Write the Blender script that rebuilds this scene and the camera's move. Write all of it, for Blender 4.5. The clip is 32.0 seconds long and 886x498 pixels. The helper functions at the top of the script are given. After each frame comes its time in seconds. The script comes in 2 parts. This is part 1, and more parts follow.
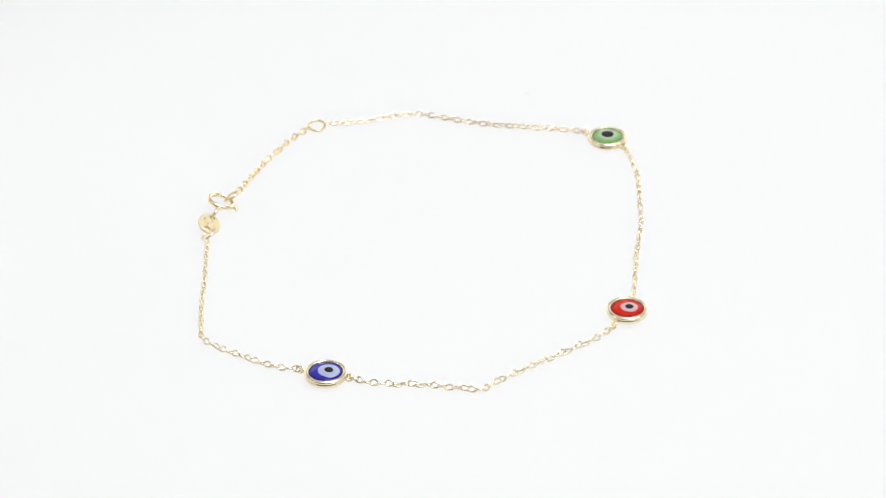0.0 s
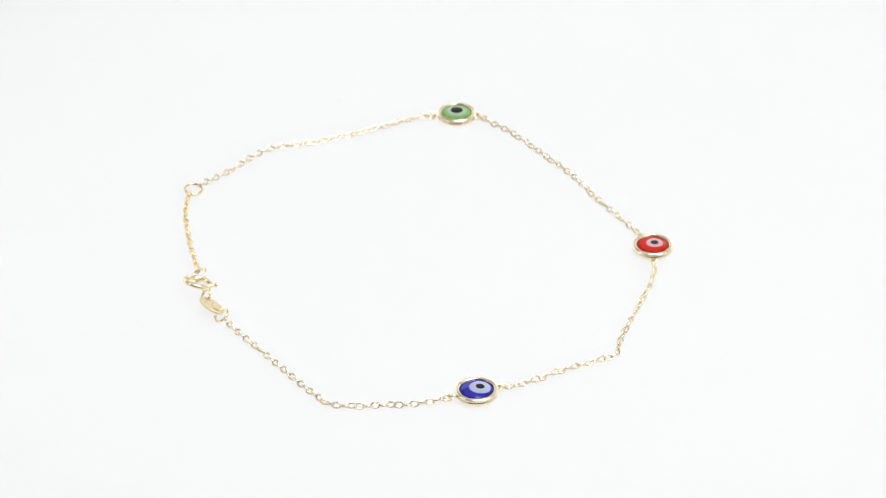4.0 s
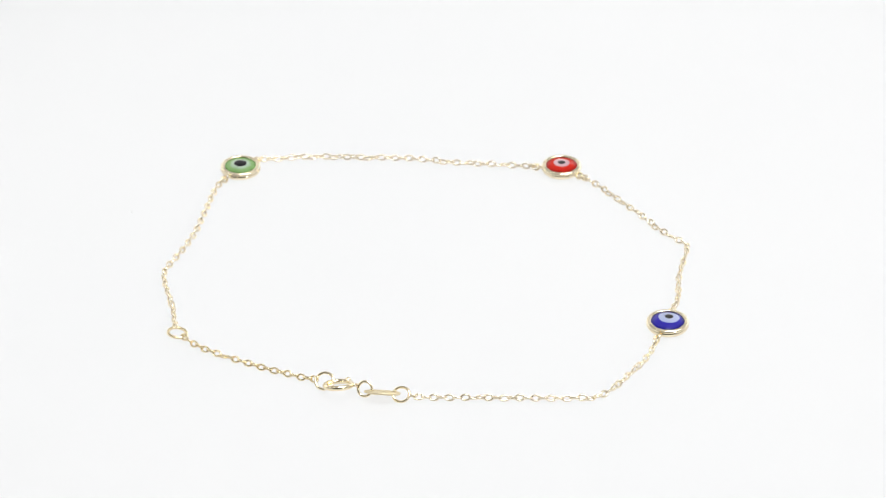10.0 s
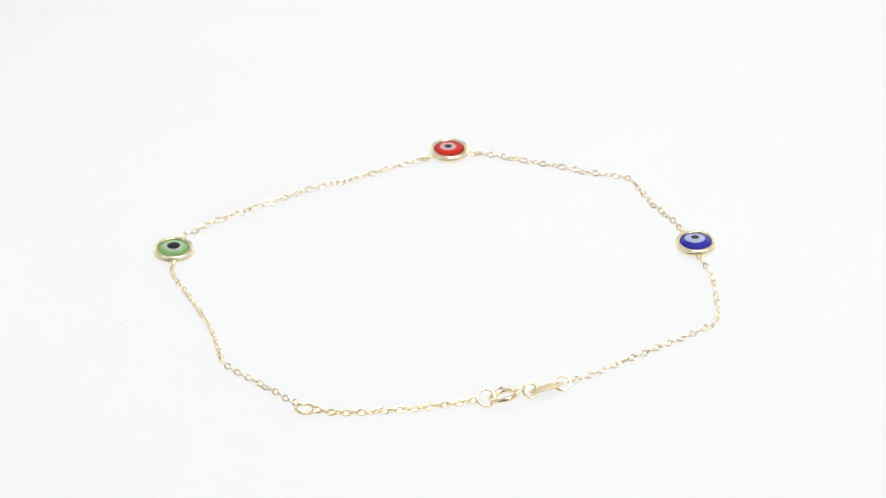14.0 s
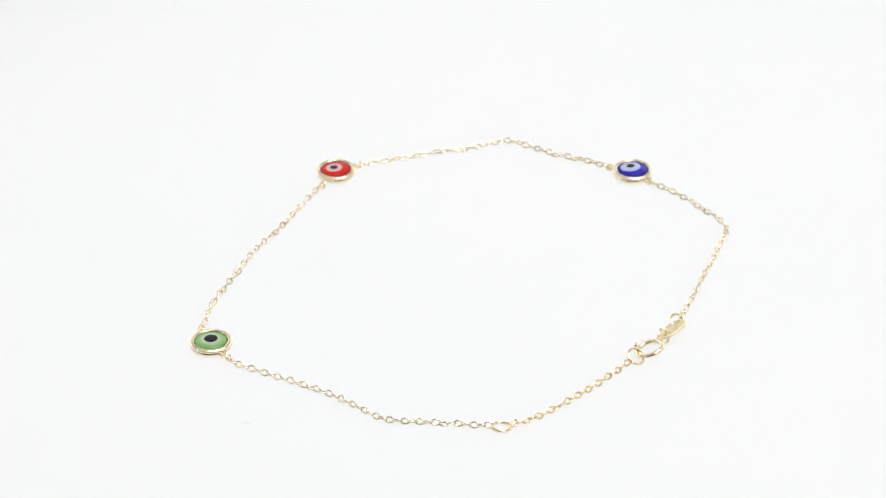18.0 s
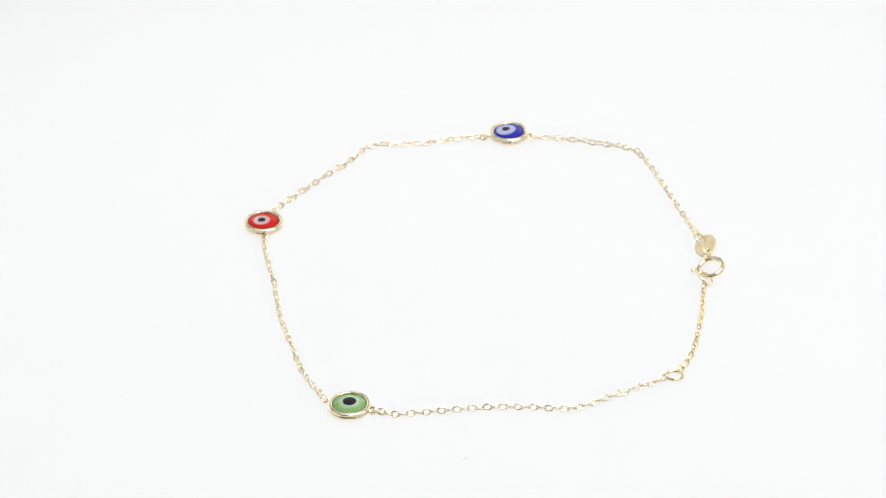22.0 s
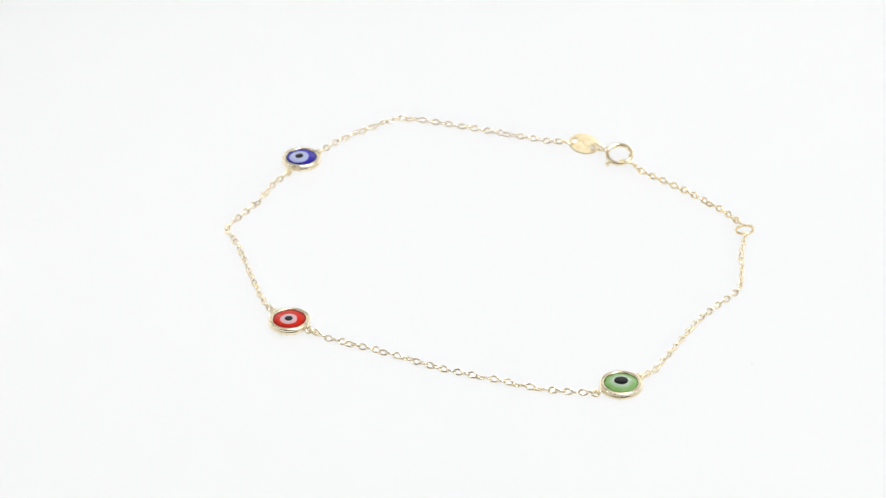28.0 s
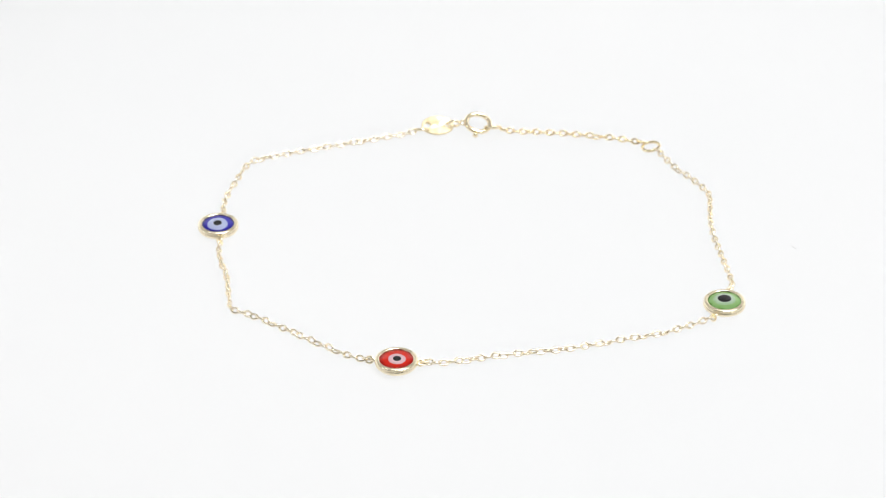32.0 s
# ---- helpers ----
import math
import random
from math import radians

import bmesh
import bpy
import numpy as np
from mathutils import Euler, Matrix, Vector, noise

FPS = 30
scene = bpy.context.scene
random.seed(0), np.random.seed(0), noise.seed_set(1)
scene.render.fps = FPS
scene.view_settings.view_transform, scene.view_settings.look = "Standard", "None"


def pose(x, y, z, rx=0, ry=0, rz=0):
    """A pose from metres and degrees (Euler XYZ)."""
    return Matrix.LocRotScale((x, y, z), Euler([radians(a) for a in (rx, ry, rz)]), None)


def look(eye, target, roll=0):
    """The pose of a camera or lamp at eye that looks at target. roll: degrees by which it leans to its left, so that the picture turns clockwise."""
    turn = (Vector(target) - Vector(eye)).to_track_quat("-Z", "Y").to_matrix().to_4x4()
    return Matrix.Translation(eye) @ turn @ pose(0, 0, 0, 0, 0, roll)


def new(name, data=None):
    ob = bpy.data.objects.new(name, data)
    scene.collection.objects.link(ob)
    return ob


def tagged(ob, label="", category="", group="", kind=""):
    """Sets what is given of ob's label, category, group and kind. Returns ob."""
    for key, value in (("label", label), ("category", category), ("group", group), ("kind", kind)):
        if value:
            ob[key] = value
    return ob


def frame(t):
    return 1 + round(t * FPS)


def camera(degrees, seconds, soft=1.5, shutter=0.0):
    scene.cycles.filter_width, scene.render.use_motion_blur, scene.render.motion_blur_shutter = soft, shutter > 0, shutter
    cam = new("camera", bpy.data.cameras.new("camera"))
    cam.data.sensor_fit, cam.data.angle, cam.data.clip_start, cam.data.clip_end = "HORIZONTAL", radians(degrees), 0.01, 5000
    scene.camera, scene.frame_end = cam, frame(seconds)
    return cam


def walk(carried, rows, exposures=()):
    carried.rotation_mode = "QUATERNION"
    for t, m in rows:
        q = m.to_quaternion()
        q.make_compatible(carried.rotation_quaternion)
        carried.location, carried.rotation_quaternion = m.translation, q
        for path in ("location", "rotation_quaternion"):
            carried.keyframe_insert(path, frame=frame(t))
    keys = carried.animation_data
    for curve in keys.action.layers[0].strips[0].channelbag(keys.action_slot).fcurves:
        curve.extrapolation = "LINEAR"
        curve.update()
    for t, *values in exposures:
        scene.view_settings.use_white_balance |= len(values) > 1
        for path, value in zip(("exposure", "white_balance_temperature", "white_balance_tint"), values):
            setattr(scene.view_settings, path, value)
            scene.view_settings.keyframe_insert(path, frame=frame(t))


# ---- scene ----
MM = 0.001

# Camera: stands still on its tripod; the platter turns.
cam = camera(14.945, 32.0, soft=1.15)
cam.data.dof.use_dof, cam.data.dof.focus_distance, cam.data.dof.aperture_fstop = True, 0.476, 54.0
EYE = (0.0, -0.42041, 0.26705)
AIM = (-0.001462, 0.002418, 0.000188)
walk(cam, [(0.0, look(EYE, AIM, -0.523)), (32.0, look(EYE, AIM, -0.523))])

# Angle of the platter, in degrees, second by second.
TURN = [(0, 1.29), (3, 27.42), (6, 53.60), (9, 80.33), (12, 106.77), (15, 133.65), (18, 160.88), (21, 187.84),
        (24, 214.89), (28, 251.32), (32, 287.97)]

# ---- world and lights ----
world = bpy.data.worlds.new("studio_air")
scene.world = world
world.use_nodes = True
world.node_tree.nodes["Background"].inputs[0].default_value = (0.9, 0.95, 1.0, 1)
world.node_tree.nodes["Background"].inputs[1].default_value = 0.05
scene.view_settings.exposure = -0.485


def softbox(name, eye, target, w, h, watts, colour):
    lamp = bpy.data.lights.new(name, "AREA")
    lamp.shape, lamp.size, lamp.size_y, lamp.energy, lamp.color = "RECTANGLE", w, h, watts, colour
    ob = new(name, lamp)
    ob.matrix_world = look(eye, target)
    return ob


softbox("softbox_over", (0.30, -0.08, 1.44), (0.30, -0.08, 0), 0.72, 0.72, 20.5, (1.0, 0.995, 0.99))
softbox("softbox_right", (0.92, 1.05, 0.42), (0, 0, 0), 1.5, 0.72, 5.2, (0.97, 0.985, 1.0))
softbox("softbox_left", (-0.92, 1.05, 0.42), (0, 0, 0), 1.5, 0.72, 4.6, (1.0, 0.99, 0.97))
softbox("softbox_front", (0.78, -1.0, 0.80), (0, 0, 0), 0.16, 0.5, 3.2, (1.0, 1.0, 1.0))
softbox("light_strip_right", (0.55, -0.10, 1.10), (0, 0, 0), 0.06, 0.9, 2.6, (1.0, 1.0, 1.0))
softbox("light_strip_left", (-0.95, -0.10, 1.00), (0, 0, 0), 0.06, 0.9, 1.6, (1.0, 1.0, 1.0))

# Added unseen fill lamp inside the platter, under its opal top: shadows nearly vanish.
under_fill = bpy.data.lights.new("under_platter_fill", "AREA")
under_fill.shape, under_fill.size, under_fill.energy, under_fill.color = "DISK", 0.284, 0.318, (0.988, 0.99, 0.991)
new("under_platter_fill", under_fill).matrix_world = look((0.006, 0, -0.025), (0.006, 0.00001, 1))


# ---- materials ----
def material(name):
    m = bpy.data.materials.new(name)
    m.use_nodes = True
    return m, m.node_tree.nodes, m.node_tree.links, m.node_tree.nodes["Principled BSDF"]


def noise_node(nodes, links, scale, detail=3.0, coord="Object"):
    c = nodes.new("ShaderNodeTexCoord")
    n = nodes.new("ShaderNodeTexNoise")
    n.inputs["Scale"].default_value, n.inputs["Detail"].default_value = scale, detail
    links.new(c.outputs[coord], n.inputs["Vector"])
    return n


def ramp_node(nodes, links, source, stops):
    r = nodes.new("ShaderNodeValToRGB")
    while len(r.color_ramp.elements) < len(stops):
        r.color_ramp.elements.new(0.5)
    for e, (at, c) in zip(r.color_ramp.elements, stops):
        e.position, e.color = at, (*c, 1) if len(c) == 3 else c
    links.new(source, r.inputs[0])
    return r


def gold(name, colour, rough, bump=0.12, scale=3500):
    m, nodes, links, p = material(name)
    p.inputs["Metallic"].default_value = 1.0
    n = noise_node(nodes, links, scale)
    r = ramp_node(nodes, links, n.outputs["Fac"], [(0.3, [c * 0.93 for c in colour]), (0.7, colour)])
    links.new(r.outputs["Color"], p.inputs["Base Color"])
    n2 = noise_node(nodes, links, scale * 0.3, 4.0)
    r2 = ramp_node(nodes, links, n2.outputs["Fac"], [(0.35, [rough * 0.7] * 3), (0.7, [rough * 1.5] * 3)])
    links.new(r2.outputs["Color"], p.inputs["Roughness"])
    b = nodes.new("ShaderNodeBump")
    b.inputs["Strength"].default_value, b.inputs["Distance"].default_value = bump, 0.00003
    links.new(n2.outputs["Fac"], b.inputs["Height"])
    links.new(b.outputs["Normal"], p.inputs["Normal"])
    return m


GOLD = gold("pale_polished_gold", (0.968, 0.862, 0.635), 0.22, 0.2, 1800)
GOLD_CHAIN = gold("gold_wire", (0.91, 0.815, 0.63), 0.18, 0.2, 5000)
GOLD_EXT = gold("warm_gold_wire", (0.91, 0.775, 0.50), 0.18, 0.2, 5000)
GOLD_CLASP = gold("polished_clasp_gold", (0.95, 0.83, 0.58), 0.10, 0.2, 2500)
GOLD_TAG = gold("brushed_gold_plate", (0.86, 0.76, 0.53), 0.58, 0.05, 3000)
GOLD_MARK, _n, _l, _p = material("engraved_gold")
_p.inputs["Base Color"].default_value = (0.70, 0.56, 0.32, 1)
_p.inputs["Metallic"].default_value, _p.inputs["Roughness"].default_value = 1.0, 0.5


def acrylic():
    """Opal acrylic: it throws back part of the light and lets the rest through."""
    m, nodes, links, p = material("white_acrylic")
    n = noise_node(nodes, links, 9.0)
    r = ramp_node(nodes, links, n.outputs["Fac"], [(0.3, (0.845, 0.85, 0.855)), (0.7, (0.86, 0.862, 0.865))])
    links.new(r.outputs["Color"], p.inputs["Base Color"])
    n2 = noise_node(nodes, links, 60.0, 5.0)
    r2 = ramp_node(nodes, links, n2.outputs["Fac"], [(0.3, (0.04,) * 3), (0.75, (0.07,) * 3)])
    links.new(r2.outputs["Color"], p.inputs["Roughness"])
    p.inputs["IOR"].default_value = 1.49
    p.inputs["Specular IOR Level"].default_value = 1.0
    p.inputs["Coat Weight"].default_value, p.inputs["Coat Roughness"].default_value = 0.6, 0.05
    t = nodes.new("ShaderNodeBsdfTranslucent")
    links.new(r.outputs["Color"], t.inputs["Color"])
    mix = nodes.new("ShaderNodeMixShader")
    # Strong share of translucency lets the added lamp below wash out shadows.
    mix.inputs[0].default_value = 0.8
    links.new(p.outputs[0], mix.inputs[1])
    links.new(t.outputs[0], mix.inputs[2])
    links.new(mix.outputs[0], nodes["Material Output"].inputs["Surface"])
    return m


def plain(name, colour, rough, scale=20.0, spread=0.05):
    m, nodes, links, p = material(name)
    n = noise_node(nodes, links, scale)
    r = ramp_node(nodes, links, n.outputs["Fac"], [(0.3, [c * (1 - spread) for c in colour]), (0.7, colour)])
    links.new(r.outputs["Color"], p.inputs["Base Color"])
    p.inputs["Roughness"].default_value = rough
    return m


def glass_paint(name, stops, radius, streak=0.0):
    """Coloured glass whose colour runs outward from the middle of its disc, with fine streaks, under a clear glossy skin."""
    m, nodes, links, p = material(name)
    c = nodes.new("ShaderNodeTexCoord")
    flat = nodes.new("ShaderNodeVectorMath")
    flat.operation = "MULTIPLY"
    flat.inputs[1].default_value = (1 / radius, 1 / radius, 0)
    links.new(c.outputs["Object"], flat.inputs[0])
    d = nodes.new("ShaderNodeVectorMath")
    d.operation = "LENGTH"
    links.new(flat.outputs["Vector"], d.inputs[0])
    n = nodes.new("ShaderNodeTexNoise")
    n.inputs["Scale"].default_value, n.inputs["Detail"].default_value = 2.2, 4.0
    links.new(flat.outputs["Vector"], n.inputs["Vector"])
    a = nodes.new("ShaderNodeMath")
    a.operation, a.inputs[1].default_value = "SUBTRACT", 0.5
    links.new(n.outputs["Fac"], a.inputs[0])
    b = nodes.new("ShaderNodeMath")
    b.operation, b.inputs[1].default_value = "MULTIPLY_ADD", streak
    links.new(a.outputs[0], b.inputs[0])
    links.new(d.outputs["Value"], b.inputs[2])
    r = ramp_node(nodes, links, b.outputs[0], stops)
    links.new(r.outputs["Color"], p.inputs["Base Color"])
    p.inputs["Roughness"].default_value = 0.035
    p.inputs["IOR"].default_value = 1.5
    t = nodes.new("ShaderNodeBsdfTranslucent")
    links.new(r.outputs["Color"], t.inputs["Color"])
    mix = nodes.new("ShaderNodeMixShader")
    mix.inputs[0].default_value = 0.3
    links.new(p.outputs[0], mix.inputs[1])
    links.new(t.outputs[0], mix.inputs[2])
    links.new(mix.outputs[0], nodes["Material Output"].inputs["Surface"])
    return m


ACRYLIC = acrylic()
WALL = plain("pale_studio_wall", (0.80, 0.80, 0.80), 0.8)
DARK_WALL = plain("dark_grey_studio_wall", (0.13, 0.115, 0.10), 0.8)
TABLE = plain("white_table_top", (0.78, 0.78, 0.78), 0.4)
PUPIL = plain("black_glass", (0.005, 0.005, 0.006), 0.06, 900, 0.3)
# Glasses' dark outer stops: depth at the rim, plus bezel shade put into colour.
BLUE = glass_paint("cobalt_blue_glass", [(0.0, (0.044, 0.036, 0.50)), (0.78, (0.040, 0.032, 0.48)), (0.98, (0.012, 0.010, 0.17))], 2.4 * MM, 0.25)
RED = glass_paint("red_glass", [(0.0, (0.78, 0.03, 0.012)), (0.75, (0.74, 0.024, 0.010)), (0.98, (0.30, 0.006, 0.004))], 2.4 * MM, 0.3)
GREEN = glass_paint("green_glass", [(0.0, (0.42, 0.61, 0.36)), (0.62, (0.35, 0.57, 0.24)), (0.88, (0.27, 0.51, 0.16)), (1.0, (0.07, 0.17, 0.03))], 2.4 * MM, 0.5)
IRIS_BLUE = glass_paint("pale_blue_glass", [(0.0, (0.62, 0.67, 0.88)), (0.8, (0.56, 0.62, 0.87)), (1.0, (0.25, 0.28, 0.72))], 1.68 * MM, 0.18)
IRIS_RED = glass_paint("pink_white_glass", [(0.0, (0.80, 0.60, 0.66)), (0.78, (0.80, 0.56, 0.60)), (1.0, (0.78, 0.22, 0.20))], 1.38 * MM, 0.18)
IRIS_GREEN = glass_paint("milky_green_glass", [(0.0, (0.62, 0.74, 0.64)), (0.60, (0.58, 0.71, 0.58)), (0.80, (0.44, 0.62, 0.38)), (1.0, (0.32, 0.53, 0.25))], 1.75 * MM, 0.55)
DUST = plain("grey_dust", (0.68, 0.67, 0.66), 0.9, 4000, 0.3)


# ---- mesh helpers ----
def mesh_from(bm, name, smooth=True):
    me = bpy.data.meshes.new(name)
    bm.normal_update()
    bm.to_mesh(me)
    bm.free()
    for f in me.polygons:
        f.use_smooth = smooth
    return me


def part(name, bm, mat, parent, label="", m=None, smooth=True):
    me = bm if isinstance(bm, bpy.types.Mesh) else mesh_from(bm, name, smooth)
    if not me.materials:
        me.materials.append(mat)
    ob = new(name, me)
    ob.parent = parent
    if m is not None:
        ob.matrix_local = m
    if label:
        tagged(ob, label)
    return ob


def tube(points, radius, closed=True, sides=8):
    """A round wire along points; radius a number or one for each point."""
    bm = bmesh.new()
    pts = [Vector(q) for q in points]
    n = len(pts)
    rings = []
    up = None
    for i, q in enumerate(pts):
        a = pts[(i - 1) % n] if closed or i > 0 else q
        b = pts[(i + 1) % n] if closed or i < n - 1 else q
        d = (b - a).normalized()
        if up is None:
            up = d.orthogonal().normalized()
        up = (up - d * up.dot(d)).normalized()
        side = d.cross(up)
        r = radius[i] if isinstance(radius, (list, tuple)) else radius
        rings.append([bm.verts.new(q + (up * math.cos(k) + side * math.sin(k)) * r)
                      for k in (2 * math.pi * j / sides for j in range(sides))])
    spans = [(i, (i + 1) % n) for i in range(n if closed else n - 1)]
    for i, j in spans:
        shift = 0
        if j == 0:
            shift = min(range(sides), key=lambda s: (rings[i][0].co - rings[0][s].co).length)
        for k in range(sides):
            bm.faces.new((rings[i][k], rings[i][(k + 1) % sides], rings[j][(k + 1 + shift) % sides], rings[j][(k + shift) % sides]))
    if not closed:
        bm.faces.new(list(reversed(rings[0])))
        bm.faces.new(rings[-1])
    bmesh.ops.recalc_face_normals(bm, faces=bm.faces)
    return bm


def oval(a, b, steps, gap=0.0, wave=0.0):
    """Points of an oval in the xy plane, half axes a and b; gap: an opening in degrees; wave: a slight unevenness."""
    total = 2 * math.pi - radians(gap)
    count = steps if gap == 0 else steps + 1
    return [((a + wave * math.sin(3 * t)) * math.cos(t), (b + wave * math.cos(2 * t)) * math.sin(t), 0)
            for t in (radians(gap) / 2 + total * i / steps for i in range(count))]


def lathe(profile, steps=64, flat=0.0, seed=0):
    """Turns a profile of (radius, height) round z; a radius of 0 closes it with one point."""
    bm = bmesh.new()
    rng = random.Random(seed)
    bumps = [(rng.uniform(-1, 1), rng.uniform(0, 6.28), k) for k in (2, 3, 5)]
    rings = []
    for r, z in profile:
        if r == 0:
            rings.append([bm.verts.new((0, 0, z))])
            continue
        ring = []
        for i in range(steps):
            t = 2 * math.pi * i / steps
            w = 1 + flat * sum(a * math.sin(k * t + ph) for a, ph, k in bumps) / 3
            ring.append(bm.verts.new((r * w * math.cos(t), r * w * math.sin(t), z)))
        rings.append(ring)
    for lo, hi in zip(rings, rings[1:]):
        for i in range(steps):
            j = (i + 1) % steps
            if len(lo) == 1:
                bm.faces.new((lo[0], hi[j], hi[i]))
            elif len(hi) == 1:
                bm.faces.new((lo[i], lo[j], hi[0]))
            else:
                bm.faces.new((lo[i], lo[j], hi[j], hi[i]))
    bmesh.ops.recalc_face_normals(bm, faces=bm.faces)
    return bm


def box(x0, y0, z0, x1, y1, z1, bevel=0.0):
    bm = bmesh.new()
    bmesh.ops.create_cube(bm, size=1, matrix=Matrix.Translation(((x0 + x1) / 2, (y0 + y1) / 2, (z0 + z1) / 2))
                          @ Matrix.Diagonal((x1 - x0, y1 - y0, z1 - z0, 1)))
    if bevel:
        bmesh.ops.bevel(bm, geom=bm.edges[:], offset=bevel, segments=2, affect="EDGES", profile=0.5)
    return bm


# ---- the studio: plain walls that close the place ----
def structure(name, bm, mat, label):
    ob = part(name, bm, mat, None, smooth=False)
    return tagged(ob, label, name.split("_")[0], kind="structure")


structure("ground", box(-1.5, -1.5, -0.08, 1.5, 1.5, -0.03), TABLE, "white table top under the turning platter")
structure("wall_north", box(-1.5, 1.5, -0.08, 1.5, 1.6, 1.5), WALL, "plain pale studio wall behind the table")
structure("wall_east", box(1.5, -1.6, -0.08, 1.6, 1.6, 1.5), WALL, "plain pale studio wall beside the table")
structure("wall_west", box(-1.6, -1.6, -0.08, -1.5, 1.6, 1.5), WALL, "plain pale studio wall beside the table")
structure("wall_south", box(-1.5, -1.6, -0.08, 1.5, -1.5, 1.5), DARK_WALL, "plain dark grey studio wall behind the camera")
structure("ceiling", box(-1.6, -1.6, 1.5, 1.6, 1.6, 1.6), WALL, "plain pale studio ceiling over the table")

# ---- platter ----
PLATTER_R = 0.15
platter = part("turntable_platter", lathe([(0, -0.03), (PLATTER_R - 0.001, -0.03), (PLATTER_R, -0.029), (PLATTER_R, -0.0012),
                                           (PLATTER_R - 0.0004, -0.0004), (PLATTER_R - 0.0012, 0.0), (0, 0.0)], 128), ACRYLIC, None, smooth=False)
tagged(platter, "glossy white opal acrylic turntable platter, lit by an added lamp inside", "turntable")

# ---- bracelet ----
bracelet = new("bracelet")
bracelet.empty_display_size = 0.01
tagged(bracelet, "fine gold chain bracelet with three glass eye charms", "bracelet")

# Bezel: rounded gold cup, open at the top; the glass sits in it as a low dome.
GLASS_R = 2.38 * MM


def bezel_profile(h, foot, bowl):
    """A rounded lip, a groove under it, and a bowl that narrows to the foot; bowl: how far the foot draws in."""
    top = h / MM
    lip = [(2.62, top), (2.74, top - 0.012), (2.86, top - 0.05), (2.96, top - 0.12), (3.01, top - 0.21), (3.015, top - 0.28), (2.99, top - 0.35),
           (2.965, top - 0.385), (2.935, top - 0.405), (2.92, top - 0.43), (2.93, top - 0.46)]
    low = max(top - 0.56, 0.3)
    side = [(2.99, low), (3.04, low * 0.88), (3.05, low * 0.70), (2.97, low * 0.44), (2.74, low * 0.20), (2.2, low * 0.10), (1.6, 0.0)]
    inner = [(1.4, 0.08), (2.34, top - 0.80), (2.36, top - 0.50), (2.385, top - 0.20), (2.43, top - 0.07), (2.50, top - 0.015)]
    drawn = [(r - bowl * (1 - z / low) ** 1.5, z * foot) for r, z in side]
    ring = lip + drawn + [(1.4 - bowl, 0.08)] + inner[1:] + [lip[0]]
    return [(r * MM, z * MM) for r, z in ring]


def dome_height(r, h, rise):
    """Height of the glass at the distance r from its middle."""
    curve = (GLASS_R ** 2 + rise ** 2) / (2 * rise)
    return h - 0.20 * MM + math.sqrt(max(curve ** 2 - r * r, 0)) - (curve - rise)


def dome_bm(h, rise):
    rs = [GLASS_R * k / 14 for k in range(14, -1, -1)]
    return lathe([(0, 0.12 * MM), (0.9 * MM, 0.12 * MM), (GLASS_R, h - 0.72 * MM)] + [(r, dome_height(r, h, rise)) for r in rs], 64)


def cap_bm(radius, off, lift, seed, uneven, h, rise):
    """A thin round inlay that follows the dome; off is its middle on the dome."""
    bm = bmesh.new()
    rng = random.Random(seed)
    waves = [(rng.uniform(-1, 1), rng.uniform(0, 6.28), k) for k in (1, 2, 3, 5)]
    steps, rows = 48, 8
    top = []
    for j in range(rows + 1):
        ring = []
        for i in range(steps if j else 1):
            t = 2 * math.pi * i / steps
            w = 1 + uneven * sum(a * math.sin(k * t + ph) for a, ph, k in waves) / 2
            r = radius * j / rows * w
            x, y = r * math.cos(t), r * math.sin(t)
            edge = lift if j < rows else -0.02 * MM
            ring.append(bm.verts.new((x, y, dome_height(math.hypot(x + off[0], y + off[1]), h, rise) + edge)))
        top.append(ring)
    for j in range(rows):
        for i in range(steps):
            k = (i + 1) % steps
            if j == 0:
                bm.faces.new((top[0][0], top[1][i], top[1][k]))
            else:
                bm.faces.new((top[j][i], top[j + 1][i], top[j + 1][k], top[j][k]))
    return bm


def charm(at, off, size, glass, iris, iris_r, pupil_r, ways, colour, seed, tilt):
    h, rise = size[0] * MM, size[1] * MM
    m = pose(at[0] * MM, at[1] * MM, 0, *tilt)
    b = part("bezel", lathe(bezel_profile(h, size[2], size[3]), 72, 0.012, seed), GOLD, bracelet, "round polished gold bezel holding a " + colour + " glass eye", m)
    part("glass_dome", dome_bm(h, rise), glass, b, "domed " + colour + " glass")
    o = (off[0] * MM, off[1] * MM)
    here = Matrix.Translation((o[0], o[1], 0))
    part("iris", cap_bm(iris_r * MM, o, 0.015 * MM, seed + 1, 0.035, h, rise), iris, b, "pale ring in the " + colour + " glass", here)
    part("pupil", cap_bm(pupil_r * MM, o, 0.03 * MM, seed + 2, 0.025, h, rise), PUPIL, b, "black glass dot", here)
    for w in ways:
        a = math.atan2(w[1] - at[1], w[0] - at[0])
        e = tube(oval(0.46 * MM, 0.42 * MM, 20), 0.22 * MM, True, 8)
        part("eyelet", e, GOLD, b, "small gold eyelet", pose(3.34 * MM * math.cos(a), 3.34 * MM * math.sin(a), 0.66 * MM, 35, 0, math.degrees(a)))
        c = tube(oval(0.56 * MM, 0.46 * MM, 20), 0.16 * MM, True, 8)
        part("connector_ring", c, GOLD, b, "small gold connector ring", pose(3.98 * MM * math.cos(a), 3.98 * MM * math.sin(a), 0.58 * MM, -50, 0, math.degrees(a)))
    return b


GREEN_AT, RED_AT, BLUE_AT = (24.94, 32.92), (24.55, -16.40), (-18.56, -30.80)

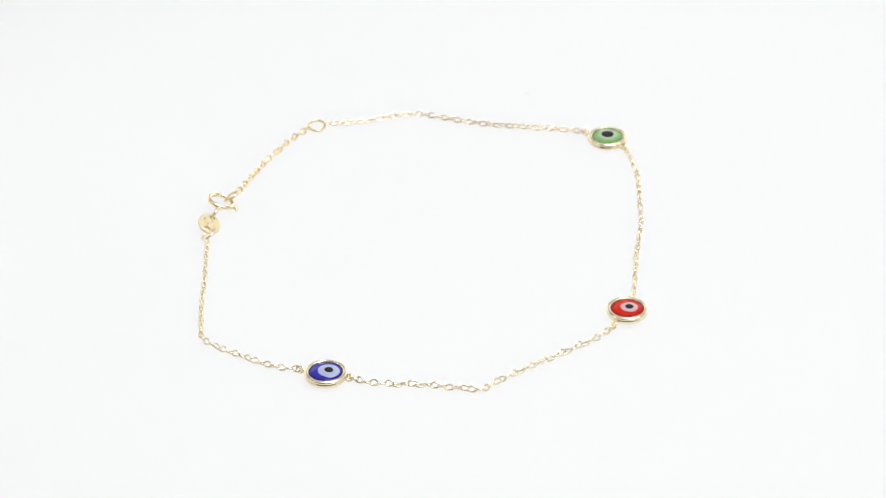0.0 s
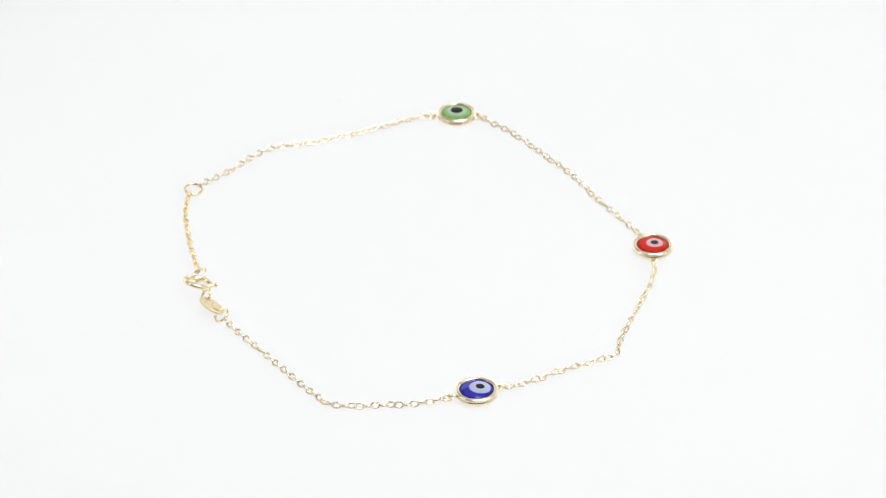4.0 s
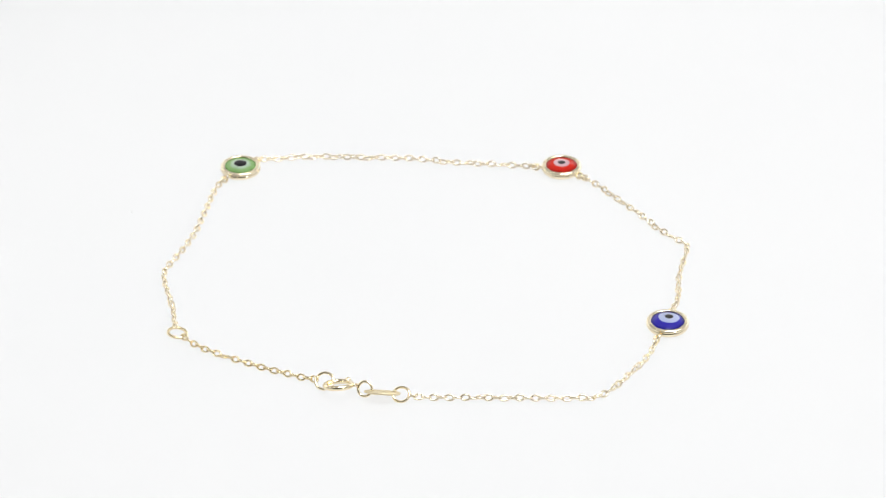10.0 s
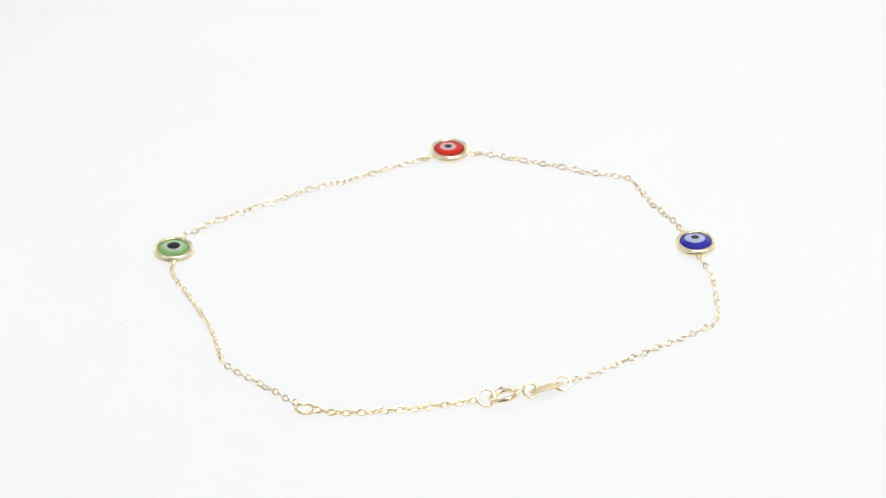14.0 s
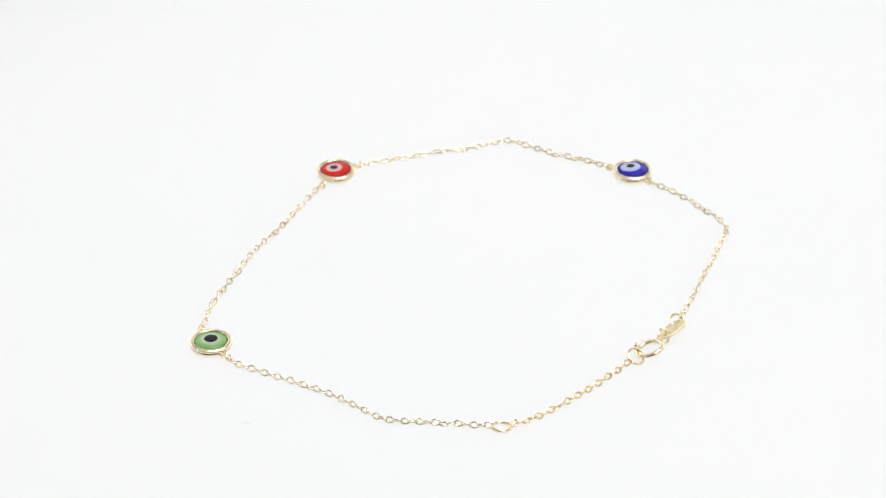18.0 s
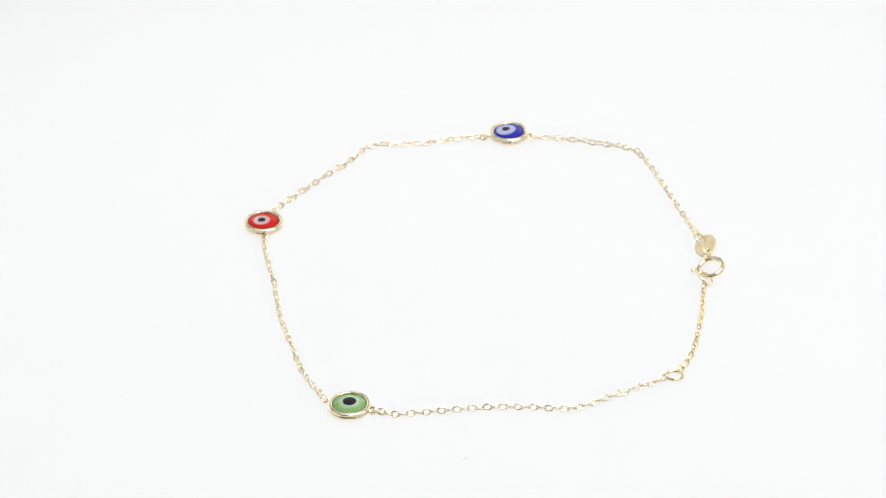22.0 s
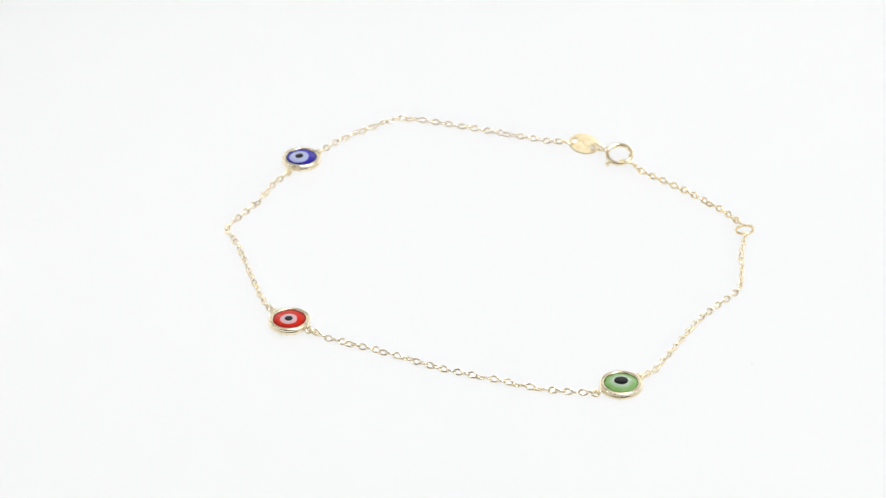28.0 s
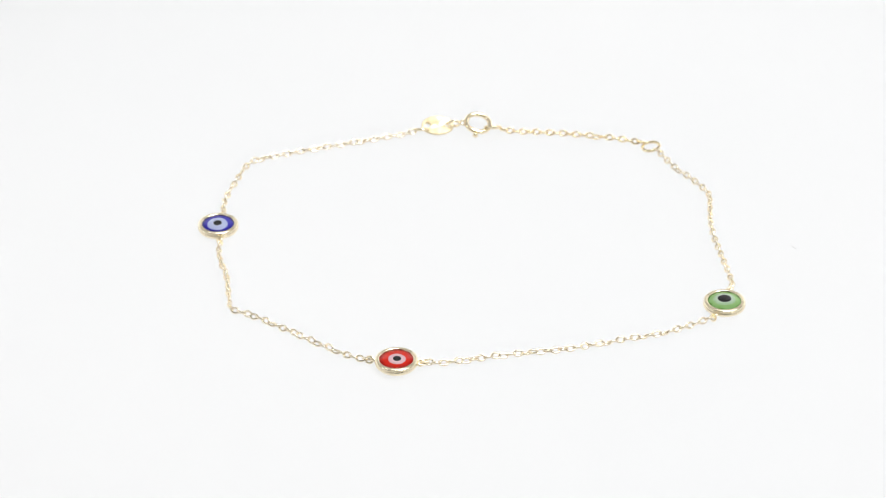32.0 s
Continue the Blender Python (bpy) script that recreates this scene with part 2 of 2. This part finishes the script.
# Runs of the chain, in millimetres on the platter, from eyelet to eyelet.
RUN_CLASP_BLUE = [(-36.33, 5.5), (-36.42, 0.7), (-36.45, -5.7), (-36.55, -12.2), (-36.45, -18.4), (-36.1, -20.5), (-34.9, -22.0), (-33.0, -23.45), (-30.35, -25.2), (-27.7, -26.95), (-24.8, -28.3), (-22.1, -29.1)]
RUN_BLUE_RED = [(-14.9, -31.5), (-12.1, -32.45), (-9.0, -32.8), (-5.9, -32.95), (-2.8, -33.55), (0.2, -34.2), (2.7, -34.65), (3.7, -34.3), (5.5, -32.45), (8.0, -30.5), (13.2, -27.0), (18.3, -23.35), (20.8, -21.4), (22.3, -19.6)]
RUN_RED_GREEN = [(25.35, -12.8), (25.95, -10.55), (26.65, -4.35), (26.92, -1.2), (27.4, 1.85), (28.36, 8.0), (28.6, 14.3), (28.85, 20.5), (28.75, 23.7), (28.25, 26.8), (27.6, 30.2)]
RUN_GREEN_RING = [(21.5, 35.3), (19.5, 36.3), (13.3, 37.4), (7.1, 38.5), (4.0, 39.3), (1.1, 40.3), (-1.9, 41.5), (-4.0, 42.2), (-6.0, 42.15), (-8.0, 41.75), (-11.05, 40.95), (-14.2, 40.15), (-17.3, 39.75), (-19.0, 39.35)]
RUN_RING_CLASP = [(-21.5, 38.2), (-22.8, 36.9), (-24.8, 34.3), (-26.5, 31.4), (-28.05, 28.45), (-29.5, 25.5), (-30.8, 22.5), (-32.1, 19.4), (-32.5, 18.6)]

charm(GREEN_AT, (0.0, 0.0), (1.30, 0.50, 1.0, 0.0), GREEN, IRIS_GREEN, 1.75, 1.06, (RUN_RED_GREEN[-1], RUN_GREEN_RING[0]), "green", 3, (0, 0, 0))
charm(RED_AT, (0.30, 0.0), (1.62, 0.36, 1.0, 0.60), RED, IRIS_RED, 1.36, 0.64, (RUN_BLUE_RED[-1], RUN_RED_GREEN[0]), "red", 7, (0, 0, 0))
charm(BLUE_AT, (0.45, -0.2), (1.50, 0.54, 1.0, 0.3), BLUE, IRIS_BLUE, 1.66, 0.68, (RUN_CLASP_BLUE[-1], RUN_BLUE_RED[0]), "blue", 11, (0, 0, 0))


# ---- chain ----
def smooth_path(ctrl, step=0.05):
    """Catmull-Rom through the points, resampled evenly."""
    p = [Vector(q) for q in ctrl]
    p = [2 * p[0] - p[1]] + p + [2 * p[-1] - p[-2]]
    fine = []
    for a, b, c, d in zip(p, p[1:], p[2:], p[3:]):
        k = max(4, int((c - b).length / step))
        for i in range(k):
            t = i / k
            fine.append(0.5 * ((2 * b) + (c - a) * t + (2 * a - 5 * b + 4 * c - d) * t * t + (3 * b - a - 3 * c + d) * t ** 3))
    fine.append(p[-2])
    return fine


LINK_A, LINK_B, WIRE = 0.615 * MM, 0.385 * MM, 0.145 * MM
LINK_ME = mesh_from(tube(oval(LINK_A, LINK_B, 30), WIRE, True, 10), "link")
LINK_ME_EXT = LINK_ME.copy()


def chain_run(ctrl, pitch, first, slips, seed, mat, me):
    """Links along a run. first: where a link shows its face to the outside; slips: where the chain is twisted by a quarter turn."""
    path = smooth_path(ctrl)
    along = [0.0]
    for a, b in zip(path, path[1:]):
        along.append(along[-1] + (b - a).length)
    total = along[-1]
    rng = random.Random(seed)
    drift = 0.0

    def place(s):
        s = min(max(s, 0), total)
        return path[min(int(np.searchsorted(along, s)), len(path) - 1)]
    lo, hi = math.ceil((-0.15 - first) / pitch), math.floor((total + 0.15 - first) / pitch)
    for i in range(lo, hi + 1):
        s = first + pitch * i
        a, b = place(s - pitch / 2), place(s + pitch / 2)
        c = (a + b) / 2
        drift = drift * 0.7 + rng.uniform(-9, 9)
        twist = sum(90 * min(max((s - q) / 1.8 + 0.5, 0), 1) for q in slips)
        roll = (47 if i % 2 == 0 else -43) + twist + drift + rng.uniform(-5, 5)
        yaw = math.degrees(math.atan2(b.y - a.y, b.x - a.x)) + rng.uniform(-5, 5)
        lift = 0.22 * MM if i in (lo, hi) else 0.08 * MM if i in (lo + 1, hi - 1) else 0
        z = LINK_B * abs(math.sin(radians(roll))) + WIRE + lift
        m = Matrix.Translation((c.x * MM, c.y * MM, z)) @ pose(0, 0, 0, 0, 0, yaw) @ pose(0, 0, 0, roll, 0, 0)
        part("chain_link", me, mat, bracelet, "", m)


chain_run(RUN_CLASP_BLUE, 1.079, 1.10, (9.2, 25.1, 29.5, 35.0), 21, GOLD_CHAIN, LINK_ME)
chain_run(RUN_BLUE_RED, 1.06, 3.20, (6.8, 9.9, 16.0, 22.0, 25.5, 30.0, 34.0, 37.5), 22, GOLD_CHAIN, LINK_ME)
chain_run(RUN_RED_GREEN, 1.07, 2.97, (5.6, 11.0, 15.2, 27.0, 32.2, 35.4), 23, GOLD_CHAIN, LINK_ME)
chain_run(RUN_GREEN_RING, 1.06, 4.53, (35.3,), 24, GOLD_CHAIN, LINK_ME)
chain_run(RUN_RING_CLASP, 1.043, 2.40, (7.85,), 25, GOLD_EXT, LINK_ME_EXT)


# ---- rings, clasp and tag ----
def frame_of(normal, toward):
    """A turn whose z is the normal and whose x leans toward the given way."""
    z = Vector(normal).normalized()
    x = Vector(toward)
    x = (x - z * x.dot(z)).normalized()
    y = z.cross(x)
    return Matrix((x, y, z)).transposed().to_4x4()


def wire_ring(name, at, normal, toward, a, b, wire, mat, label, gap=0.0):
    m = Matrix.Translation([c * MM for c in at]) @ frame_of(normal, toward)
    return part(name, tube(oval(a * MM, b * MM, 36, gap, 0.01 * MM), wire * MM, gap == 0, 10), mat, bracelet, label, m)


def facing(deg, up):
    """Way out to the side by an angle round the platter, raised by up degrees."""
    return (math.cos(radians(deg)) * math.cos(radians(up)), math.sin(radians(deg)) * math.cos(radians(up)), math.sin(radians(up)))


LINE = (-2.4, -10.7, 0.0)
wire_ring("jump_ring", (-20.37, 39.05, 0.44), (0.0, -0.14, 1.0), (-1, 0.2, 0), 1.26, 1.32, 0.215, GOLD_EXT, "gold ring between chain and extension", 3)
wire_ring("jump_ring", (-33.15, 17.5, 0.90), facing(161, 55), LINE, 1.28, 1.24, 0.20, GOLD_CLASP, "gold ring standing in the clasp")
wire_ring("jump_ring", (-35.57, 11.8, 1.25), facing(165, 36), LINE, 0.98, 1.02, 0.20, GOLD_CLASP, "gold ring between clasp and tag")
wire_ring("jump_ring", (-36.24, 6.76, 0.78), facing(161, 58), LINE, 1.16, 1.12, 0.195, GOLD_CLASP, "gold ring between tag and chain")

INWARD = facing(-10, 0)
clasp_m = Matrix.Translation((-34.58 * MM, 15.5 * MM, 1.23 * MM)) @ frame_of((0.33 * INWARD[0], 0.33 * INWARD[1] + 0.11, 0.95), LINE)
CL_R, CL_W = 1.86, 0.37
clasp_pts = oval(CL_R * MM, CL_R * MM, 48)
clasp = part("spring_clasp", tube(clasp_pts, CL_W * MM, True, 12), GOLD_CLASP, bracelet, "round polished gold spring ring clasp", clasp_m)
trig_a = radians(75)
part("trigger", tube([((CL_R + k) * math.cos(trig_a) * MM, (CL_R + k) * math.sin(trig_a) * MM, 0) for k in (0.0, 0.35, 0.62, 0.75, 0.95, 1.05)],
                     [q * MM for q in (0.18, 0.18, 0.20, 0.40, 0.42, 0.20)], False, 10), GOLD_CLASP, clasp, "small gold thumb lever")
part("eyelet", tube([((CL_R + 0.5) * MM + 0.45 * math.cos(t) * MM, 0.45 * math.sin(t) * MM, 0) for t in (2 * math.pi * i / 20 for i in range(20))],
                    0.14 * MM, True, 8), GOLD_CLASP, clasp, "small gold loop")


def tag_bm():
    """Oval plate with rounded edges and a round hole near each end."""
    bm = bmesh.new()
    la, lb, th = 2.36 * MM, 1.56 * MM, 0.20 * MM
    hole, hx, n = 0.50 * MM, 1.62 * MM, 40
    for side in (-1, 1):
        ring = []
        half = [(-math.pi / 2 + math.pi * i / (n // 2)) for i in range(n // 2 + 1)]
        outer = [(side * la * math.cos(t), lb * math.sin(t)) for t in half]
        inner = [(side * (hx + hole * math.cos(t)), hole * math.sin(t)) for t in half]
        back = [(side * (hx - hole * math.cos(t)), hole * math.sin(t)) for t in half]
        mid = [(0.0, lb * math.sin(t)) for t in half]
        for z, flip in ((th, False), (-th, True)):
            for c0, c1 in ((outer, inner), (mid, back)):
                v0, v1 = [bm.verts.new((x, y, z)) for x, y in c0], [bm.verts.new((x, y, z)) for x, y in c1]
                for i in range(len(half) - 1):
                    bm.faces.new((v0[i], v0[i + 1], v1[i + 1], v1[i]))
            for t in (0, -1):
                w = [bm.verts.new((x, y, z)) for x, y in (outer[t], inner[t], mid[t])]
                if (w[0].co - w[2].co).length > 1e-6:
                    bm.faces.new(w)
        for k in range(6):
            lo, hi = ([bm.verts.new((side * (la + th * math.cos(q)) * math.cos(t), (lb + th * math.cos(q)) * math.sin(t), th * math.sin(q))) for t in half]
                      for q in (math.pi * (k / 6 - 0.5), math.pi * ((k + 1) / 6 - 0.5)))
            for i in range(len(half) - 1):
                bm.faces.new((lo[i], lo[i + 1], hi[i + 1], hi[i]))
        for c in (inner, back):
            lo, hi = [bm.verts.new((x, y, -th)) for x, y in c], [bm.verts.new((x, y, th)) for x, y in c]
            for i in range(len(half) - 1):
                bm.faces.new((lo[i], lo[i + 1], hi[i + 1], hi[i]))
    bmesh.ops.remove_doubles(bm, verts=bm.verts[:], dist=1e-7)
    bmesh.ops.recalc_face_normals(bm, faces=bm.faces)
    return bm


tag_m = Matrix.Translation((-36.18 * MM, 9.38 * MM, 1.06 * MM)) @ frame_of((0.47, -0.05, 0.88), LINE)
tag = part("oval_tag", tag_bm(), GOLD_TAG, bracelet, "oval gold maker's tag with worn stamped marks", tag_m, smooth=False)
for x, y, w, h in ((-0.55, -0.95, 0.10, 0.34), (-0.30, -0.95, 0.10, 0.34), (-0.05, -0.85, 0.18, 0.10), (-0.05, -1.05, 0.18, 0.10), (0.45, 0.85, 0.30, 0.10), (0.45, 1.05, 0.30, 0.10), (0.80, 0.92, 0.10, 0.32)):
    part("stamped_bar", box((x - w / 2) * MM, (y - h / 2) * MM, 0.205 * MM, (x + w / 2) * MM, (y + h / 2) * MM, 0.225 * MM), GOLD_MARK, tag, "", smooth=False)


def band_bm():
    """Low S-shaped ridge that runs from hole to hole over the tag."""
    bm = bmesh.new()
    rows = []
    for i in range(23):
        x = -1.1 + 2.2 * i / 22
        rows.append([bm.verts.new((x * MM, (0.10 * math.cos(k) - 0.30 * math.sin(2.86 * x)) * MM, (0.190 + 0.045 * math.sin(k)) * MM))
                     for k in (math.pi * j / 6 for j in range(7))])
    for a, b in zip(rows, rows[1:]):
        for j in range(6):
            bm.faces.new((a[j], a[j + 1], b[j + 1], b[j]))
    bm.faces.new(rows[0])
    bm.faces.new(list(reversed(rows[-1])))
    bmesh.ops.recalc_face_normals(bm, faces=bm.faces)
    return bm


part("embossed_line", band_bm(), GOLD_MARK, tag, "low raised wavy line")

# ---- dust on the platter ----
FIBRE = [(12.75, 48.55), (13.1, 48.62), (13.4, 48.75), (13.62, 48.95)]
fibre = part("dust_fibre", tube([(x * MM, y * MM, 0.03 * MM) for x, y in smooth_path(FIBRE, 0.2)], 0.026 * MM, False, 5), DUST, None)
tagged(fibre, "thin pale grey dust fibre on white acrylic", "dust")


def motions():
    turns = [(t, pose(0, 0, 0, 0, 0, a)) for t, a in TURN]
    for thing in (platter, bracelet, fibre):
        walk(thing, turns)


motions()
